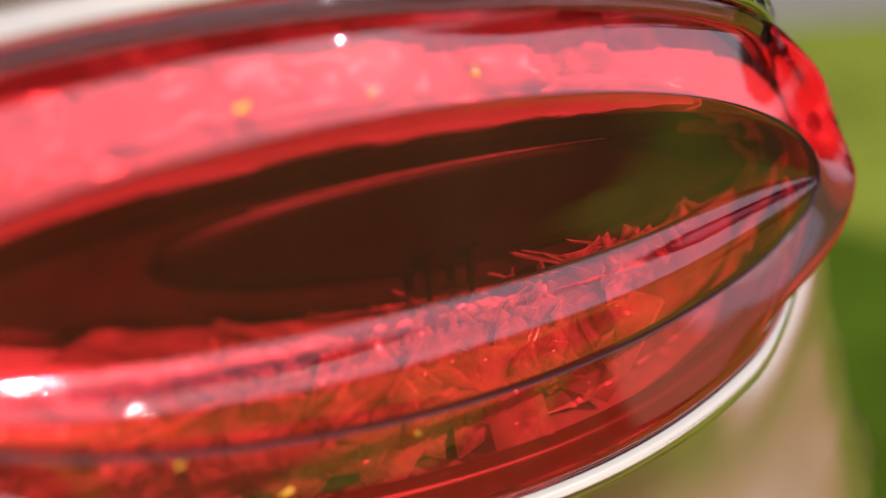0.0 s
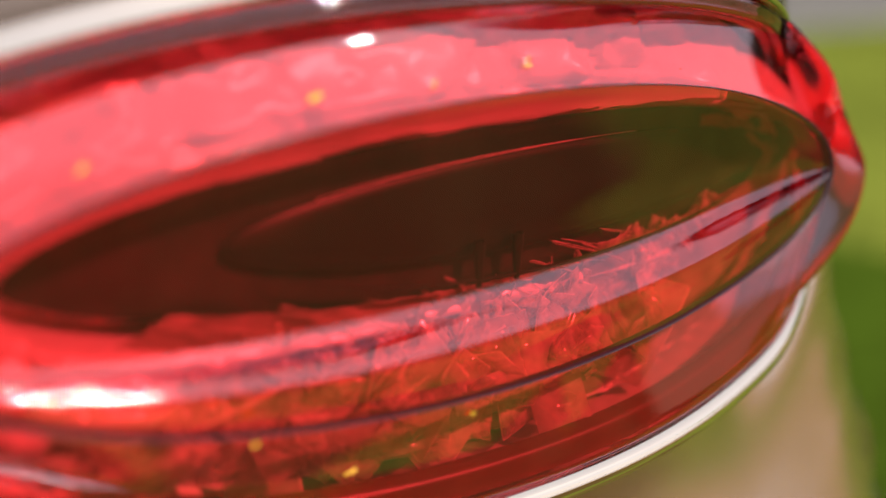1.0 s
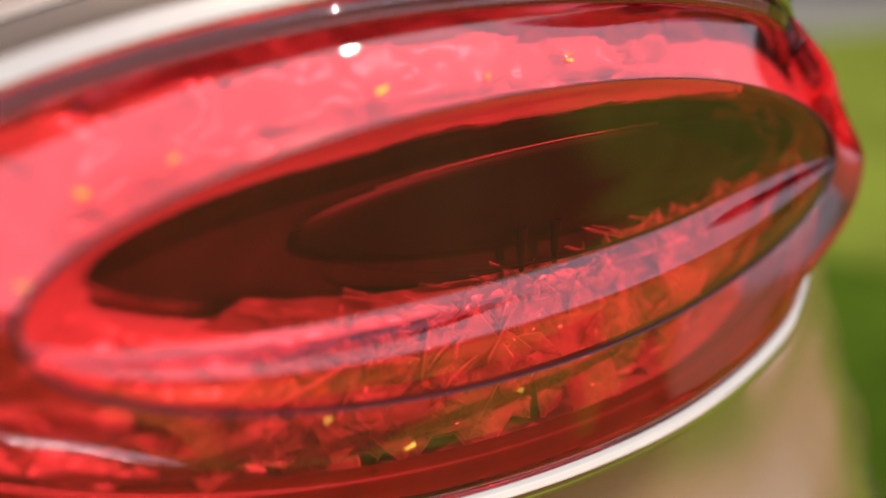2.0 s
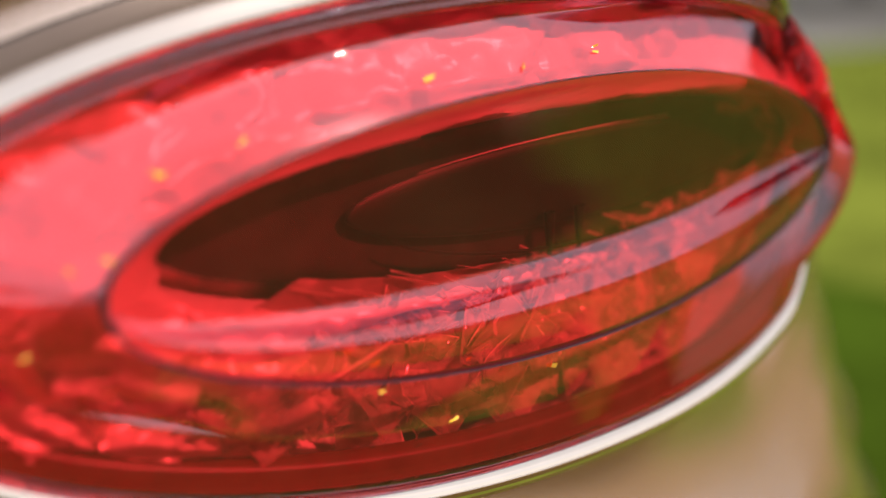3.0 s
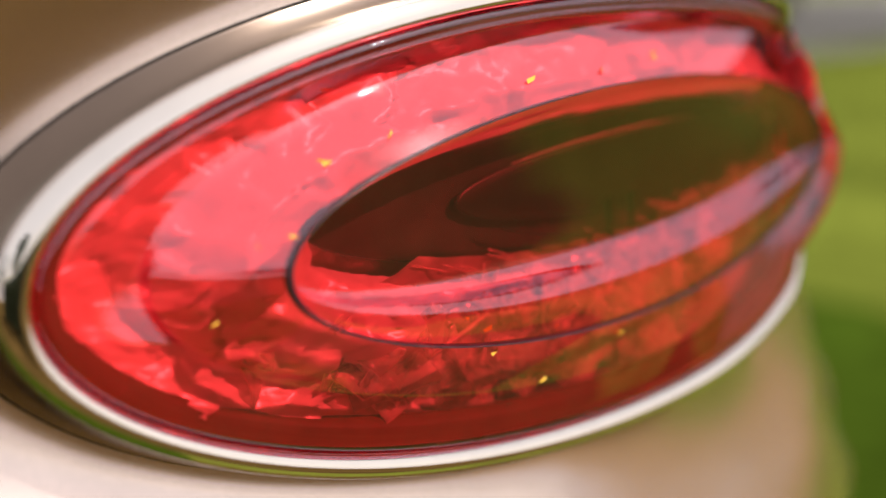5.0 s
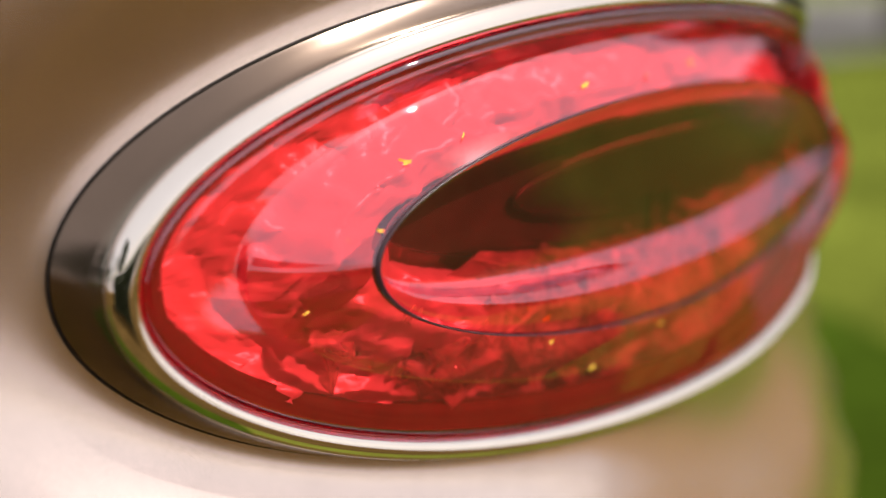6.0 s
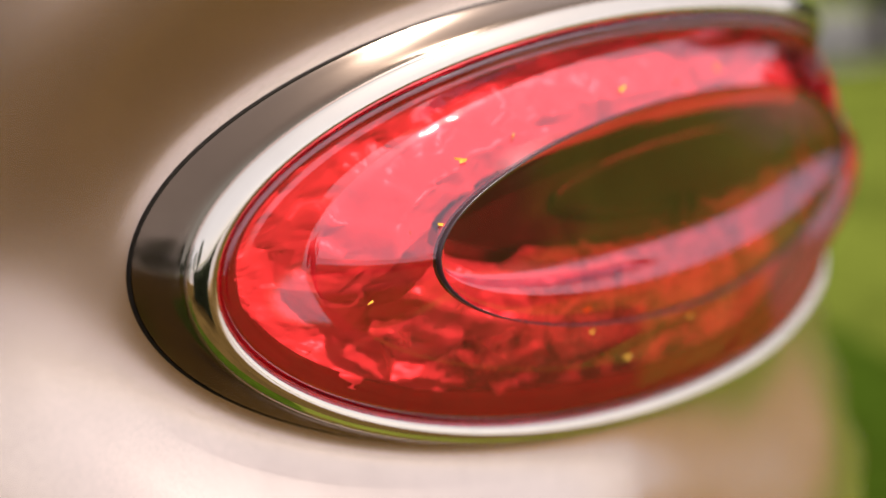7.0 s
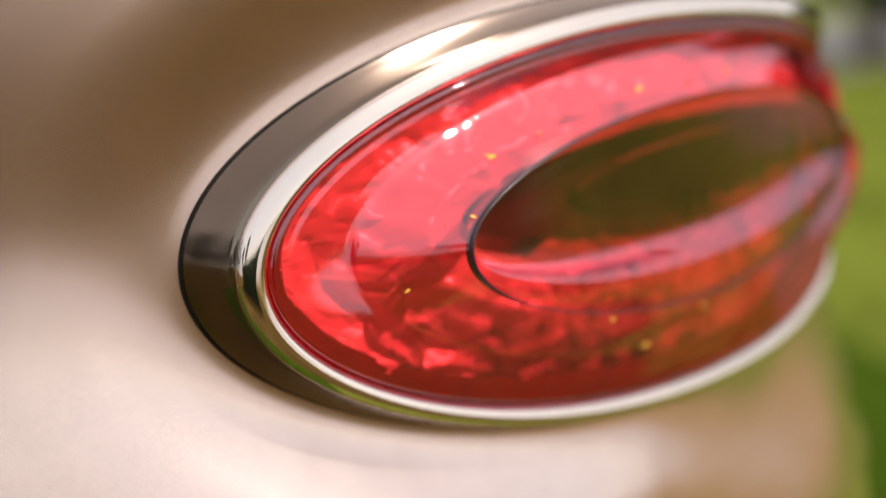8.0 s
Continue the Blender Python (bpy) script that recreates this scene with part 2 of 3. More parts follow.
def blend(points, y):
    """A smooth curve through a few heights, read at y; points run downward."""
    if y >= points[0][0]:
        return points[0][1]
    for i in range(len(points) - 1):
        (a, p), (b, q) = points[i], points[i + 1]
        if a >= y >= b:
            before, after = points[max(0, i - 1)], points[min(len(points) - 1, i + 2)]
            m0 = (q - before[1]) / (b - before[0]) * (b - a)
            m1 = (after[1] - p) / (after[0] - a) * (b - a)
            k = (y - a) / (b - a)
            return (2 * k ** 3 - 3 * k * k + 1) * p + (k ** 3 - 2 * k * k + k) * m0 + (3 * k * k - 2 * k ** 3) * q + (k ** 3 - k * k) * m1
    return points[-1][1]


def lip(x):
    return -0.55 + 0.12 * x + 0.25 * max(0.0, x) ** 3


def scoop(x, y):
    """Relief of the inner oval: a dish that leans down, then a lip along its lower part. y runs over the chord from -1 to 1."""
    c = lip(x)
    return blend([(1, 0), (0.93, -0.0005), (0.3, -0.0024), (c + 0.26, -0.0036), (c + 0.19, -0.0024), (c + 0.06, 0.0042), (c + 0.01, 0.0054), (c - 0.05, 0.0051), (c - 0.25, 0.0026), (-0.97, 0.0004), (-1, 0)], y)


def lens_bend(q, t):
    """Relief of the outer lens between its rim (q = 0) and the inner oval: a flange that dips to a crease, less so below; a swell at the far end."""
    c = math.cos(t)
    left = max(0.0, -c)
    upper = ease(-0.35 - 0.32 * left, 0.25 + 0.05 * left, math.sin(t))
    dip = 0.0004 + 0.0034 * upper
    dip *= 1 + 1.7 * min(1.0, 1.4 * left) + 1.9 * ease(-0.1, 0.45, c) * (1 - ease(0.8, 0.97, c))
    dip *= 1 - 0.9 * ease(0.78, 0.98, c)
    dip *= 1 - ease(-0.1, 0.3, c) * ease(-0.1, -0.4, math.sin(t))
    high = max(0.07, 0.205 - 0.25 * c - 0.07 * max(0.0, c))
    low = 0.40 + 0.05 * left
    crease = low + (high - low) * ease(-0.45, -0.05, math.sin(t))
    fall = q / crease if q < crease else (1 - q) / (1 - crease)
    # the raised middle ends in a small rolled step above the flange
    roll = ease(1.0, 0.86, q / crease) if q < crease else 0.0
    h = math.sin(t)
    f = (h if h > 0 else 1.1 * (math.exp(h / 1.1) - 1)) - 0.08 * ease(0.3, -0.15, h)
    dip -= 0.14 * left * left * LB * f * (1 if q < crease else fall)
    back = -corner(LA * c, LB * h) * (1 - q) * ease(0.0, 0.45, q) * (0.35 + 0.65 * ease(0.35, -0.05, h))
    return -dip * fall - 0.0006 * roll * min(1.0, q / crease / 0.6) * upper * ease(0.9, 0.7, c) + back


def swell(q, t):
    """How the outer lens rounds out where it turns the corner."""
    c, h = math.cos(t), math.sin(t)
    low = 0.0075 * math.sin(math.pi * q) ** 0.8 * ease(0.55, 0.97, c) * Vector((1.25 * c, 0.5 * h, 0.10))
    reach = (1 - q) * ease(0.0, 0.4, q)
    high = (0.0190 + 0.0090 * ease(0.1, 0.6, h)) * reach * ease(0.10, 0.80, c) * Vector((0.95 * c, 0.8 * h, 0.0))
    return low.lerp(high, ease(-0.25, 0.35, h))


def lens_depth(u, v):
    """Height of the lens over a place of the lamp."""
    x, y = (u - SU) / SA, (v - SV) / SB
    if x * x + y * y < 1:
        return seam_height(u, SV + SB * math.sqrt(1 - x * x)) - 0.0024
    best, near, step = (9, 0), math.atan2(v / LB, u / LA), 0.12
    for turn in range(3):
        mid = near
        for k in range(-6, 7):
            t = mid + k * step
            c, h = math.cos(t), math.sin(t) * (1 + EGG * math.cos(t))
            ax, ay, bx, by = LA * c * square(t), LB * h * square(t), SU + SA * c, SV + SB * h
            dx, dy = bx - ax, by - ay
            q = min(1.0, max(0.0, ((u - ax) * dx + (v - ay) * dy) / (dx * dx + dy * dy)))
            off = math.hypot(ax + q * dx - u, ay + q * dy - v)
            if off < best[0]:
                best, near = (off, (wrap(ax) + shoulder(ax, ay) + corner(ax, ay)) * (1 - q) + seam_height(bx, by) * q + lens_bend(q, t)), t
        step /= 6
    return best[1]


def build_lamp():
    lamp = tagged(new("tail_lamp"), "oval red rear lamp in a chrome bezel set in the car", "tail lamp")
    edge = rim(LA, LB)
    inner = seam()

    # chrome bezel: lip towards the lens, a cone outwards, a steep outer wall
    bm = bmesh.new()
    prof = [(-0.0012, -0.010), (-0.0006, -0.0008), (0.0002, 0.0004), (0.0010, 0.0011), (0.0016, 0.0013), (0.0022, 0.0012), (0.0028, 0.0011), (0.0036, 0.0009), (0.0045, 0.0006), (0.0056, 0.0002), (0.0066, -0.0002), (0.0069, -0.0005), (0.0071, -0.0011), (0.0072, -0.0050)]
    loft(bm, [bezel_loop(d, w) for d, w in prof])
    part("chrome_bezel", bm, CHROME, lamp, "polished chrome bezel ring")

    # the bezel's outer wall; its darker colour stands for dark reflections
    bm = bmesh.new()
    prof = [(0.0071, -0.0060), (0.0071, -0.0014), (0.0074, -0.0016), (0.0085, -0.0058), (0.0097, -0.0104), (0.0107, -0.0146), (0.0113, -0.0178), (0.0113, -0.023)]
    loft(bm, [bezel_loop(d, w) for d, w in prof])
    part("outer_ring", bm, DIMMED_CHROME, lamp, "outer chrome ring, dark reflections put into its colour")

    bm = bmesh.new()
    loft(bm, [bezel_loop(d, w) for d, w in ((0.0112, -0.024), (0.0112, -0.0180), (0.0114, -0.0178), (0.0116, -0.0180), (0.0116, -0.024))])
    part("gasket", bm, RUBBER, lamp, "thin black rubber gasket")

    # outer red lens: a bead at the rim, a low flange, then a cone up to the inner oval
    bm = bmesh.new()
    loops = [world_loop(rim(LA - 0.0010, LB - 0.0010, -0.008))]
    for d, w in ((0.0008, -0.0012), (0.0012, -0.0002), (0.0018, 0.0003), (0.0026, 0.0004), (0.0034, 0.00038), (0.0044, 0.00034)):
        bead = rim(LA - d * 1.2, LB - d, w)
        for p, t in zip(bead, ANGLES):
            p.z += max(0.0, w) * (0.1 * max(0.0, -math.sin(t)) - 1.0 * ease(-0.4, 0.2, math.sin(t)))
            p.z += 0.0005 * (1 - d / 0.0056) * ease(-0.3, 0.3, math.sin(t))
        loops.append(world_loop(bead))
    start = rim(LA - 0.0056 * 1.2, LB - 0.0056, 0.0003)
    for i in range(0, 61):
        q = i / 60
        bend = lambda t: lens_bend(q, t)
        loop = between(start, inner, q, bend)
        for p, t in zip(loop, ANGLES):
            p += swell(q, t)
        loops.append(world_loop(loop))
    loft(bm, loops, out=(0, -1, 0))
    part("outer_lens", bm, LENS, lamp, "glossy clear red plastic outer lens").visible_shadow = False

    bm = bmesh.new()
    loft(bm, [world_loop(seam(1.005, -0.0015)), world_loop(seam(1.0035, 0.0003)), world_loop(seam(1.0, 0.0008)), world_loop(seam(0.995, 0.0004)), world_loop(seam(0.992, -0.003))])
    part("seam_line", bm, SEAM, lamp, "dark glossy seam round the inner oval")

    # inner oval
    bm = bmesh.new()
    loops = []
    for i in range(1, 120):
        x = -math.cos(math.pi * i / 120)
        u = SU + SA * 0.994 * x
        h = SB * 0.994 * math.sqrt(1 - x * x) * (1 + EGG * x)
        size = min(1.0, 1.25 * math.sqrt(1 - x * x)) * (1 - 0.3 * ease(-0.3, -0.9, x))
        loops.append([place(u, SV + h * y, seam_height(u, SV + h) + size * scoop(x, y)) for y in (1 - 2 * k / 80 for k in range(81))])
    loft(bm, loops, closed=False, out=(0, -1, 0))
    part("inner_lens", bm, LENS_IN, lamp, "red inner oval lens with a raised lip").visible_shadow = False

    # dark red surround just inside the rim
    def frame_loop(narrow, wide, w):
        """The surround is wider below than above."""
        return world_loop([a.lerp(b, ease(0.35, -0.35, math.sin(t))) for a, b, t in zip(rim(LA - narrow * 1.1, LB - narrow, w), rim(LA - wide * 1.1, LB - wide, w), ANGLES)])

    bm = bmesh.new()
    loft(bm, [frame_loop(0.0012, 0.0012, -0.004), frame_loop(0.0048, 0.0064, -0.004), frame_loop(0.0064, 0.0086, -0.0055), frame_loop(0.0070, 0.0092, -0.009)])
    part("inner_frame", bm, CRIMSON, lamp, "dark red frame inside the lens rim")

    # housing behind
    bm = bmesh.new()
    loops = [world_loop(rim(LA - 0.0008, LB - 0.0008, -0.006)), world_loop(rim(LA - 0.004, LB - 0.004, -0.035)), world_loop(rim(LA - 0.03, LB - 0.02, -0.06)), world_loop(rim(LA * 0.5, LB * 0.4, -0.065))]
    loft(bm, loops, cap=True)
    part("housing", bm, HOUSING, lamp, "grey plastic lamp housing")

    # dark sheet added along the bottom, for the shaded gaps between the broken flakes
    bm = bmesh.new()
    out, mid = rim(LA - 0.0085, LB - 0.0068), seam(1.0)
    arc = [i % N for i in range(int(N * 0.60), int(N * 1.12))]
    loops = []
    for q in (0.0, 0.2, 0.4, 0.6, 0.8, 1.0, 1.2, 1.45, 1.62, 1.85):
        loop = []
        for i in arc:
            p = out[i].lerp(mid[i], q)
            fold = 0.0022 * noise.noise(Vector((p.x * 90, p.y * 160, 1.3)))
            loop.append(place(p.x, p.y, lens_depth(p.x, p.y) - 0.0235 + 0.006 * ease(1.0, 1.6, q) + fold))
        loops.append(loop)
    loft(bm, loops, closed=False)
    part("liner", bm, LINER, lamp, "dark sheet added for the shaded gaps between flakes")

    # dark backing and black plate deep in the inner oval
    def oval_plate(name, cu, cv, a, b, deep, thick, mat, label):
        bm = bmesh.new()
        loops = []
        for r, w in ((0.985, -thick), (1.0, -thick * 0.6), (1.0, -thick * 0.3), (0.985, 0), (0.8, 0), (0.5, 0), (0.2, 0)):
            loop = []
            for t in ANGLES:
                u, v = cu + a * r * math.cos(t), cv + b * r * math.sin(t)
                loop.append(place(u, v, seam_height(u, SV) - deep + w))
            loops.append(loop)
        loft(bm, loops, cap=True)
        return part(name, bm, mat, lamp, label)

    # bright reflector wall from the seam down to the backing
    bm = bmesh.new()
    low = [Vector((0.030 + 0.1295 * math.cos(t), 0.005 + 0.0232 * math.sin(t), 0)) for t in ANGLES]
    seam_top = seam(0.990, -0.003)
    for p in low:
        p.z = seam_height(p.x, SV) - 0.0225
    loops = [world_loop(between(seam_top, low, q, lambda t: 0.002 * math.sin(math.pi * q))) for q in (0, 0.15, 0.3, 0.5, 0.7, 0.85, 1)]
    loft(bm, [loop[int(N * 0.15):int(N * 0.53)] for loop in loops], closed=False)
    part("reflector_wall", bm, WALL, lamp, "frosted translucent wall inside the inner oval")
    # the same wall's far end, where a duller colour stands for less light
    bm = bmesh.new()
    arc = [i % N for i in range(-int(N * 0.04), int(N * 0.15))]
    loft(bm, [[loop[i] for i in arc] for loop in loops], closed=False)
    part("end_wall", bm, END_WALL, lamp, "far end of the inner oval's wall, coloured dimmer")

    oval_plate("dark_backing", 0.030, 0.0080, 0.130, 0.0205, 0.0235, 0.002, MAROON, "dark plastic oval backing plate")
    oval_plate("black_plate", 0.045, 0.0085, 0.096, 0.0125, 0.0205, 0.0015, SMOKE, "black oval plate on two posts")
    for u in (0.0155, 0.028):
        bm = bmesh.new()
        w = seam_height(u, SV) - 0.0175
        loops = []
        for k, (dv, r) in enumerate(((0.002, 0.0017), (-0.003, 0.0013), (-0.007, 0.0010), (-0.010, 0.0007))):
            loops.append([place(u + r * math.cos(a), -0.001 + dv, w + r * math.sin(a)) for a in (2 * math.pi * i / 12 for i in range(12))])
        loft(bm, loops, cap=True)
        part("post", bm, SMOKE, lamp)

    # thin bright edge on the plate's upper rim, and a dark wire below it
    def strand(name, cu, cv, a, b, deep, r, first, last, mat, label):
        bm = bmesh.new()
        loops = []
        for i in range(61):
            t = first + (last - first) * i / 60
            u, v = cu + a * math.cos(t), cv + b * math.sin(t)
            thin = r * math.sin(math.pi * (0.06 + 0.88 * i / 60)) ** 0.5
            w = seam_height(u, SV) - deep
            way = Vector((math.cos(t) / a, math.sin(t) / b)).normalized()
            loops.append([place(u + way.x * thin * math.cos(e), v + way.y * thin * math.cos(e), w + thin * math.sin(e)) for e in (2 * math.pi * k / 8 for k in range(8))])
        loft(bm, loops)
        part(name, bm, mat, lamp, label)

    strand("plate_edge", 0.045, 0.0085, 0.0965, 0.0130, 0.0205, 0.00022, radians(72), radians(140), WALL, "thin bright edge of the black plate")
    strand("wire", 0.045, 0.0065, 0.088, 0.0165, 0.0175, 0.0006, radians(195), radians(330), SMOKE, "thin dark wire under the black plate")
    return lamp


lamp = build_lamp()


# ---- crumpled reflector and shards inside ----
def build_foil():
    nu, nv = 180, 76
    verts, faces = [], []
    for j in range(nv):
        for i in range(nu):
            x, y = -1 + 2 * i / (nu - 1), -1 + 2 * j / (nv - 1)
            u = x * (LA - 0.0055)
            v = y * (LB - 0.0048) * math.sqrt(max(0.03, 1 - x * x)) * (1 + EGG * x)
            v *= square(math.atan2(v / LB, u / LA))
            far_top = ease(0.06, 0.105, u) * ease(-0.004, 0.016, v)
            well = 1 - ((u - 0.030) / 0.130) ** 2 - ((v - 0.005) / 0.0235) ** 2
            p = Vector((u * 60 - v * 22, v * 95 + u * 26, 3.7))
            p = p + 0.25 * noise.noise_vector(p * 0.9)
            fold = 0.0
            for k, size in ((0.8, 0.75), (1.9, 0.34)):
                cell = noise.voronoi(p * k)[1][0]
                lean = noise.noise_vector(cell * 7.3)
                fold += size * (1.6 * lean.z + 1.5 * lean.dot(p * k - cell))
            edge = 1 - math.hypot(u / LA, v / LB)
            w = lens_depth(u, v) - 0.0065 - 0.0075 * ease(0.02, 0.25, edge) * (1 - far_top) - 0.014 * ease(-0.12, 0.02, well) * ease(-0.020, -0.009, v) - 0.018 * max(ease(-0.016, -0.027, v) * ease(-0.075, -0.03, u), ease(0.085, 0.125, u) * ease(0.012, -0.004, v)) + 0.0036 * fold * (1 - 0.6 * far_top)
            verts.append(place(u, v, w))
    for j in range(nv - 1):
        for i in range(nu - 1):
            a = j * nu + i
            faces.append((a, a + 1, a + nu + 1, a + nu))
    me = bpy.data.meshes.new("crumpled_reflector")
    me.from_pydata(verts, [], faces)
    for p in me.polygons:
        p.use_smooth = True
    me.materials.append(FOIL)
    ob = new("crumpled_reflector", me)
    ob.parent = lamp
    ob["label"] = "crumpled silver reflector foil"


build_foil()


def shard_mesh(seed, mat, edge=None):
    """A curled, broken flake about 1 long with clean faces and a bright broken edge."""
    rng = random.Random(seed)
    nx, ny = 5, 3
    corner = [Vector((sx * rng.uniform(0.30, 0.62), sy * rng.uniform(0.12, 0.40), 0)) for sx, sy in ((-1, -1), (1, -1), (1, 1), (-1, 1))]
    curl, twist, skew = rng.uniform(-0.55, 0.55), rng.uniform(-0.4, 0.4), rng.uniform(-0.2, 0.2)
    bm = bmesh.new()
    sides = []
    for h in (0.013, -0.013):
        rows = []
        for i in range(nx):
            p = i / (nx - 1)
            row = []
            for j in range(ny):
                q = j / (ny - 1)
                c = corner[0].lerp(corner[1], p).lerp(corner[3].lerp(corner[2], p), q)
                x, y = c.x + skew * c.y, c.y
                if i in (0, nx - 1) or j in (0, ny - 1):
                    x, y = x * rng.uniform(0.96, 1.04), y * rng.uniform(0.94, 1.06)
                row.append(bm.verts.new((x, y, h + curl * (x * x - 0.1) + twist * x * y)))
            rows.append(row)
        sides.append(rows)
    for rows in sides:
        for i in range(nx - 1):
            for j in range(ny - 1):
                bm.faces.new((rows[i][j], rows[i + 1][j], rows[i + 1][j + 1], rows[i][j + 1]))
    ring = [(i, 0) for i in range(nx)] + [(nx - 1, j) for j in range(1, ny)] + [(i, ny - 1) for i in range(nx - 2, -1, -1)] + [(0, j) for j in range(ny - 2, 0, -1)]
    for (i, j), (k, m) in zip(ring, ring[1:] + ring[:1]):
        f = bm.faces.new((sides[0][i][j], sides[0][k][m], sides[1][k][m], sides[1][i][j]))
        f.material_index = 1 if edge else 0
    bmesh.ops.recalc_face_normals(bm, faces=bm.faces)
    me = bpy.data.meshes.new("shard")
    bm.to_mesh(me)
    bm.free()
    me.materials.append(mat)
    if edge:
        me.materials.append(edge)
        for p in me.polygons:
            p.use_smooth = p.material_index == 0
    return me


def scatter_shards():
    rng = random.Random(21)
    kinds = [shard_mesh(k, SHARD, BROKEN_EDGE) for k in range(18)]

    def drop(u, v, s, deep, lean):
        ob = new("shard", rng.choice(kinds))
        ob.matrix_basis = Matrix.Translation(place(u, v, lens_depth(u, v) - deep)) @ Euler((radians(90) + rng.gauss(0, lean), rng.gauss(0, lean), rng.gauss(0, lean))).to_matrix().to_4x4() @ Euler((0, 0, rng.uniform(0, 6.28))).to_matrix().to_4x4() @ Matrix.Diagonal((s, s, s, 1))
        ob.parent = lamp

    # large flakes along the bottom of the lamp
    done = 0
    while done < 78:
        u, v = rng.uniform(-0.125, 0.10), rng.gauss(-0.036, 0.010)
        if math.hypot(u / LA, v / LB) > 0.80 or ((u - SU) / SA) ** 2 + ((v - SV) / SB) ** 2 < (0.7 if u > -0.03 else 0.92) or (u < -0.09 and rng.random() < 0.6) or (u > 0.06 and rng.random() < 0.4):
            continue
        s = rng.uniform(0.014, 0.040) if done < 50 else rng.uniform(0.008, 0.014)
        drop(u, v, s, 0.0100 + 0.235 * s + rng.uniform(0, 0.002), 0.30)
        done += 1
    # crumbs and slivers heaped behind the lip
    done = 0
    while done < 90:
        u = rng.uniform(-0.06, 0.115)
        v = SV + SB * math.sqrt(max(0.0, 1 - ((u - SU) / SA) ** 2)) * (lip((u - SU) / SA) + 0.10) + rng.gauss(-0.005, 0.003)
        if ((u - SU) / SA) ** 2 + ((v - SV) / SB) ** 2 > 0.82:
            continue
        s = rng.uniform(0.003, 0.010)
        drop(u, v, s, 0.013 + 0.35 * s + rng.uniform(0, 0.005), 0.5)
        done += 1
    # flat chips packed under the lip
    done = 0
    while done < 70:
        u = rng.uniform(-0.09, 0.10)
        x = (u - SU) / SA
        v = SV + SB * math.sqrt(max(0.0, 1 - x * x)) * lip(x) + rng.gauss(-0.006, 0.003)
        if x * x + ((v - SV) / SB) ** 2 > 0.85:
            continue
        s = rng.uniform(0.008, 0.015)
        drop(u, v, s, 0.0145 + 0.2 * s + rng.uniform(0, 0.003), 0.22)
        done += 1
    # long slivers lying on the dark backing
    for k in range(16):
        u, v = rng.uniform(-0.075, 0.07), rng.uniform(-0.015, -0.006)
        s = rng.uniform(0.008, 0.018)
        ob = new("sliver", rng.choice(kinds))
        ob.matrix_basis = Matrix.Translation(place(u, v, seam_height(u, SV) - 0.0205)) @ Euler((radians(90) + rng.gauss(0, 0.2), rng.gauss(0.35, 0.10), 0)).to_matrix().to_4x4() @ Matrix.Diagonal((s, s * 0.10, s * 0.3, 1))
        ob.parent = lamp
    # glints on the lens, set as small amber flecks
    amber = [shard_mesh(k + 40, AMBER) for k in range(3)]
    for u, v, s in ((-0.1242, 0.0100, 0.0042), (-0.1326, -0.0083, 0.0022), (-0.0249, -0.0286, 0.0018), (-0.0841, 0.0321, 0.003), (-0.1028, 0.0268, 0.0026), (-0.0540, -0.0232, 0.003), (-0.0527, -0.0298, 0.003), (0.0223, 0.0460, 0.0018), (0.0219, 0.0445, 0.0026), (-0.0054, 0.0426, 0.0028), (0.0754, 0.0393, 0.0016), (0.0040, -0.0368, 0.0032), (-0.0619, -0.0187, 0.0028), (-0.1171, 0.0119, 0.0035), (-0.0345, 0.0420, 0.0036), (-0.0276, -0.0449, 0.0032), (-0.1030, 0.0271, 0.0032)):
        ob = new("glint_fleck", rng.choice(amber))
        ob.matrix_basis = Matrix.Translation(place(u, v, lens_depth(u, v) - 0.0001 * (1 + 500 * s * 0.2))) @ Euler((radians(78), rng.gauss(0, 0.3), rng.gauss(0, 0.5))).to_matrix().to_4x4() @ Matrix.Diagonal((s, s * 0.6, s * 0.5, 1))
        ob.parent = lamp
        ob["label"] = "amber fleck standing in for a glint"


scatter_shards()


# ---- ground and distance ----
bm = bmesh.new()
bmesh.ops.create_grid(bm, x_segments=60, y_segments=60, size=900)
ground = tagged(part("ground", bm, GRASS, smooth=False), "green mown lawn under the car", "ground", kind="structure")


def sheet(name, mat, label, category, plots, z=0.006):
    """Flat ground of its own material over some plots (x0, x1, y0, y1)."""
    bm = bmesh.new()
    for x0, x1, y0, y1 in plots:
        bm.faces.new([bm.verts.new((x, y, z)) for x, y in ((x0, y0), (x1, y0), (x1, y1), (x0, y1))])
    return tagged(part(name, bm, mat, smooth=False), label, category, kind="structure")


# unseen brown gravel, its plots laid out for paint and lens reflections; lawn to its right
sheet("path", GRAVEL, "unseen brown gravel ground for the paint to reflect", "path", ((-40, 2.45, -4.25, -1.20), (-40, 1.15, -1.20, -0.65), (-40, -3.0, -0.65, 0.2), (-0.14, 1.0, -0.25, 0.2), (-40, 0.3, 0.2, 9.0)))

# unseen tan ground at the lawn's end, added to warm the panel's reflection
sheet("terrace", TAN, "unseen tan ground for the panel to reflect", "terrace", ((4.6, 40.0, -4.8, -0.5), (2.45, 4.6, -4.8, -1.85)))

# unseen mid-tone strip between gravel and road, added to soften the panel's reflected edge
sheet("shoulder", TAN, "unseen tan strip that softens the panel's reflection", "shoulder", ((-40, 2.45, -4.8, -4.25),))

# the car's shade on the lawn, painted as a sheet of darker green
bm = bmesh.new()
verts = [bm.verts.new((x, y, 0.005)) for x, y in ((0.3, 0.2), (1.9, 0.2), (2.6, 1.4), (2.0, 3.6), (0.3, 3.6))]
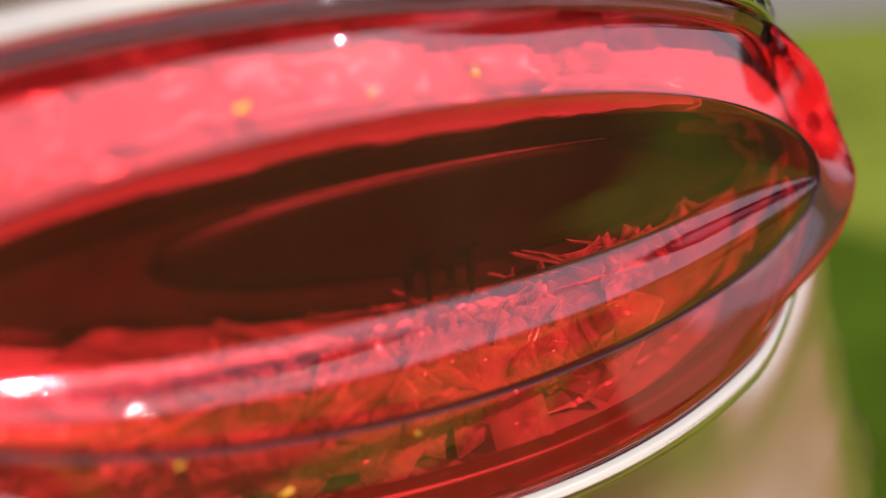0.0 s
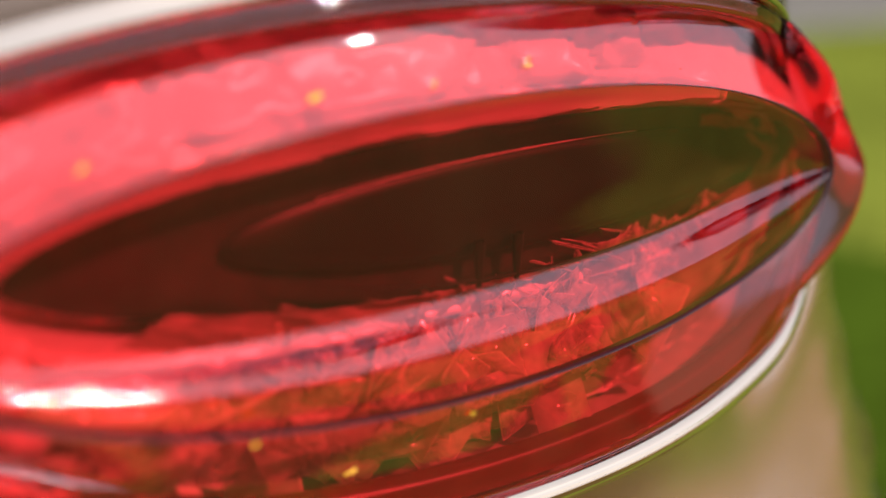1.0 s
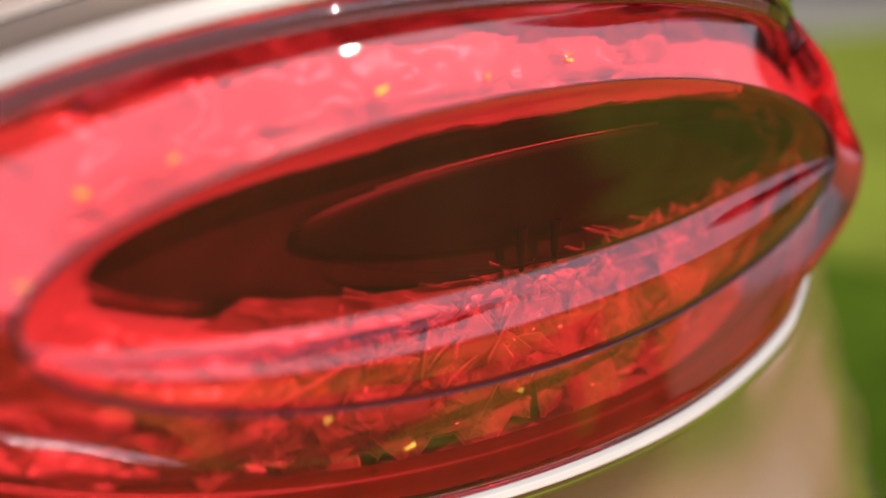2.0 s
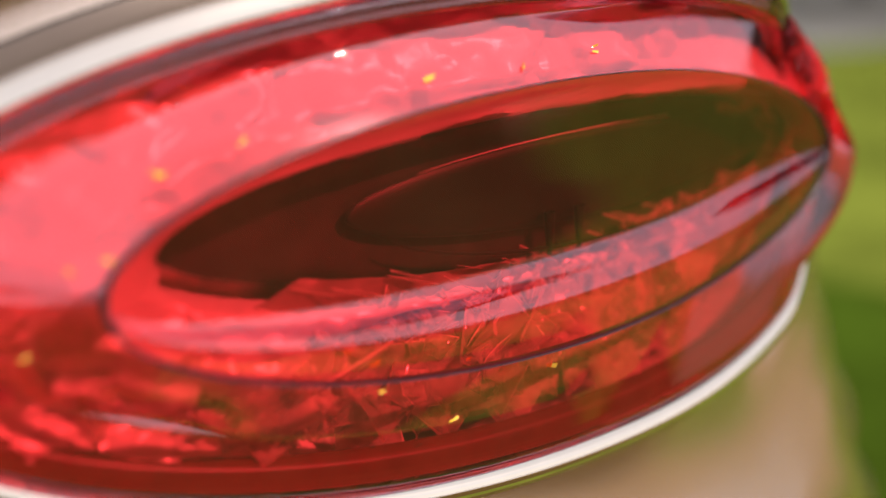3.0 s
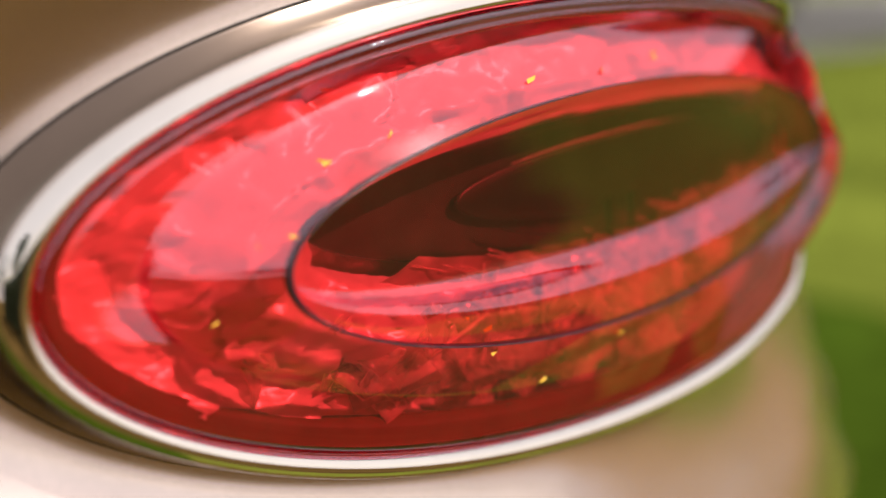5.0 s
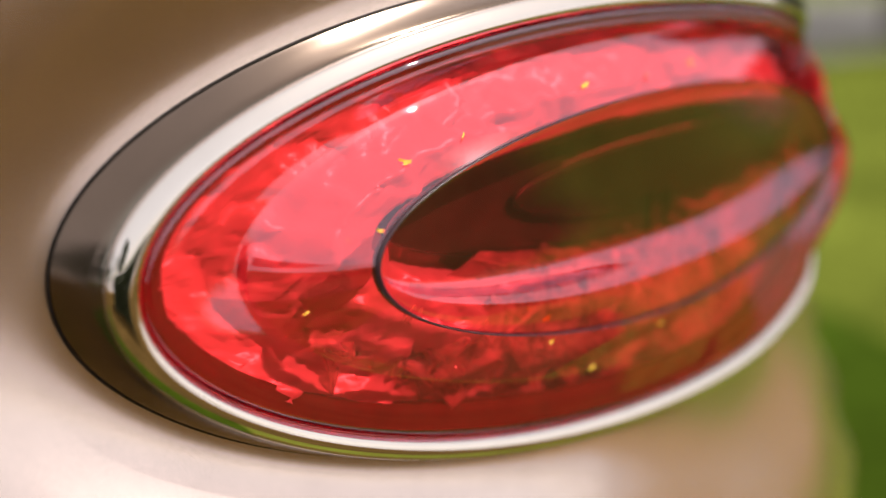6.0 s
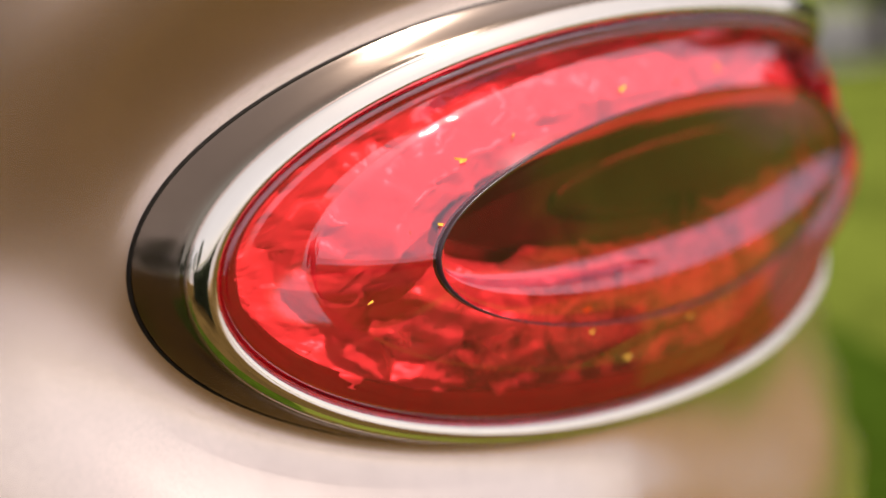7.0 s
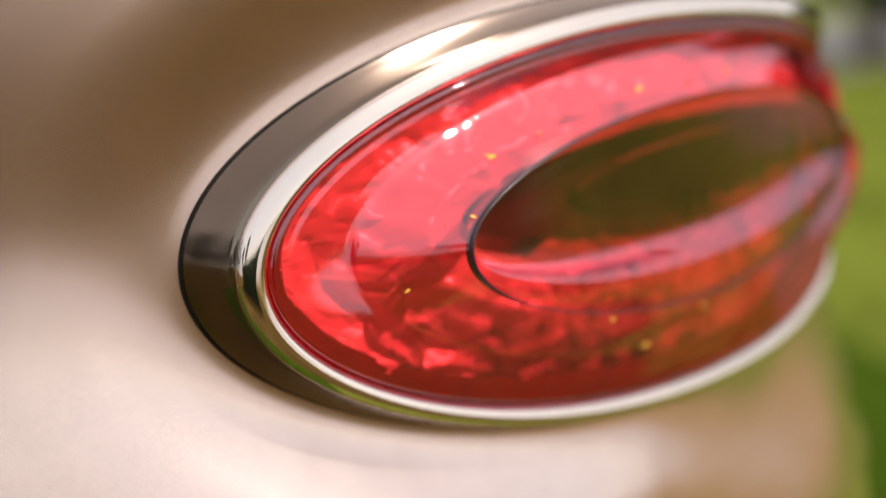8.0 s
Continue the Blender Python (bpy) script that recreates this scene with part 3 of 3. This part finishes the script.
bm.faces.new(verts)
tagged(part("car_shade", bm, SHADED_LAWN, smooth=False), "lawn darkened as in the car's shade", "grass verge", kind="structure")

# unseen dark green patch, added to darken what the bezel's left side reflects
sheet("reflected_patch", SHADED_LAWN, "unseen dark green patch for the bezel to reflect", "grass", ((-3.0, -0.14, -0.65, 0.2),))

# unseen pale ground beyond it, added to brighten the lower panel's reflection
sheet("road", CONCRETE, "unseen pale ground for the paint and lens to reflect", "road", ((-120, 120, -90.0, -4.8),))

# grey paving beyond the lawn
bm = bmesh.new()
bmesh.ops.create_grid(bm, x_segments=1, y_segments=1, size=1)
for v in bm.verts:
    v.co = Vector((6.0 + 40 * v.co.x, 11.6 + 5.4 * v.co.y + 0.05 * v.co.x, 0.006))
tagged(part("pavement", bm, PAVING, smooth=False), "grey paving at the far edge of the lawn", "pavement", kind="structure")


def leaf_tree(x, y, height, seed):
    rng = random.Random(seed)
    tree = tagged(new("tree"), "dark leafy tree at the edge of the lawn", "tree", "trees round the lawn")
    tree.location = (x, y, 0)
    bm = bmesh.new()
    loops = []
    for k in range(6):
        q = k / 5
        r = height * 0.035 * (1 - 0.6 * q)
        loops.append([(r * math.cos(a) + 0.1 * q, r * math.sin(a), height * 0.6 * q) for a in (2 * math.pi * i / 9 for i in range(9))])
    loft(bm, loops)
    part("trunk", bm, BARK, tree)
    verts, faces = [], []
    for k in range(1500):
        d = Vector((rng.gauss(0, 1), rng.gauss(0, 1), rng.gauss(0, 1))).normalized() * rng.uniform(0.55, 1.05)
        c = Vector((d.x * height * 0.34, d.y * height * 0.34, height * 0.56 + d.z * height * 0.46))
        e = Euler((rng.uniform(0, 6), rng.uniform(0, 6), rng.uniform(0, 6))).to_matrix()
        s = height * rng.uniform(0.02, 0.05)
        b = len(verts)
        for p in ((-1, 0, 0), (0, -0.6, 0.1), (1, 0, 0), (0, 0.6, 0.1)):
            verts.append(c + e @ (Vector(p) * s))
        faces.append((b, b + 1, b + 2, b + 3))
    me = bpy.data.meshes.new("crown")
    me.from_pydata(verts, [], faces)
    me.materials.append(LEAVES)
    crown = new("crown", me)
    crown.parent = tree
    return tree


first = leaf_tree(15.0, 13.5, 5.0, 1)
for x, y, k in ((-9.5, 2.8, 1.3), (-8.0, 7.0, 1.4), (-5.0, 11.0, 1.8), (-10.8, -2.2, 0.9), (22.0, -0.6, 1.2)):
    copy_thing(first, pose(x, y, 0, 0, 0, 70 * x)).scale = (k, k, k)
rng = random.Random(9)
for a in [*range(0, 360, 12), *range(-8, 90, 7)]:
    if 240 < a < 350:
        continue
    r = rng.uniform(16, 22) if -10 < a < 90 else rng.uniform(24, 34)
    copy_thing(first, pose(r * math.cos(radians(a)), r * math.sin(radians(a)), 0, 0, 0, rng.uniform(0, 360)))


def hedge(x0, x1, y0, y1, height, count):
    """A low clipped hedge of many small leaves."""
    rng = random.Random(4)
    verts, faces = [], []
    for k in range(count):
        c = Vector((rng.uniform(x0, x1), rng.uniform(y0, y1), rng.uniform(0, height) * rng.uniform(0.85, 1.0)))
        e = Euler((rng.uniform(0, 6), rng.uniform(0, 6), rng.uniform(0, 6))).to_matrix()
        s = rng.uniform(0.03, 0.06)
        b = len(verts)
        for p in ((-1, 0, 0), (0, -0.6, 0.1), (1, 0, 0), (0, 0.6, 0.1)):
            q = c + e @ (Vector(p) * s)
            q.z = max(0.006, q.z)
            verts.append(q)
        faces.append((b, b + 1, b + 2, b + 3))
    me = bpy.data.meshes.new("hedge")
    me.from_pydata(verts, [], faces)
    me.materials.append(LEAVES)
    return tagged(new("hedge", me), "unseen low dark green hedge for the bezel to reflect", "hedge")


# unseen, added where the bezel's left side should reflect dark green
hedge(-2.3, -0.38, -3.0, -2.4, 0.76, 6000)
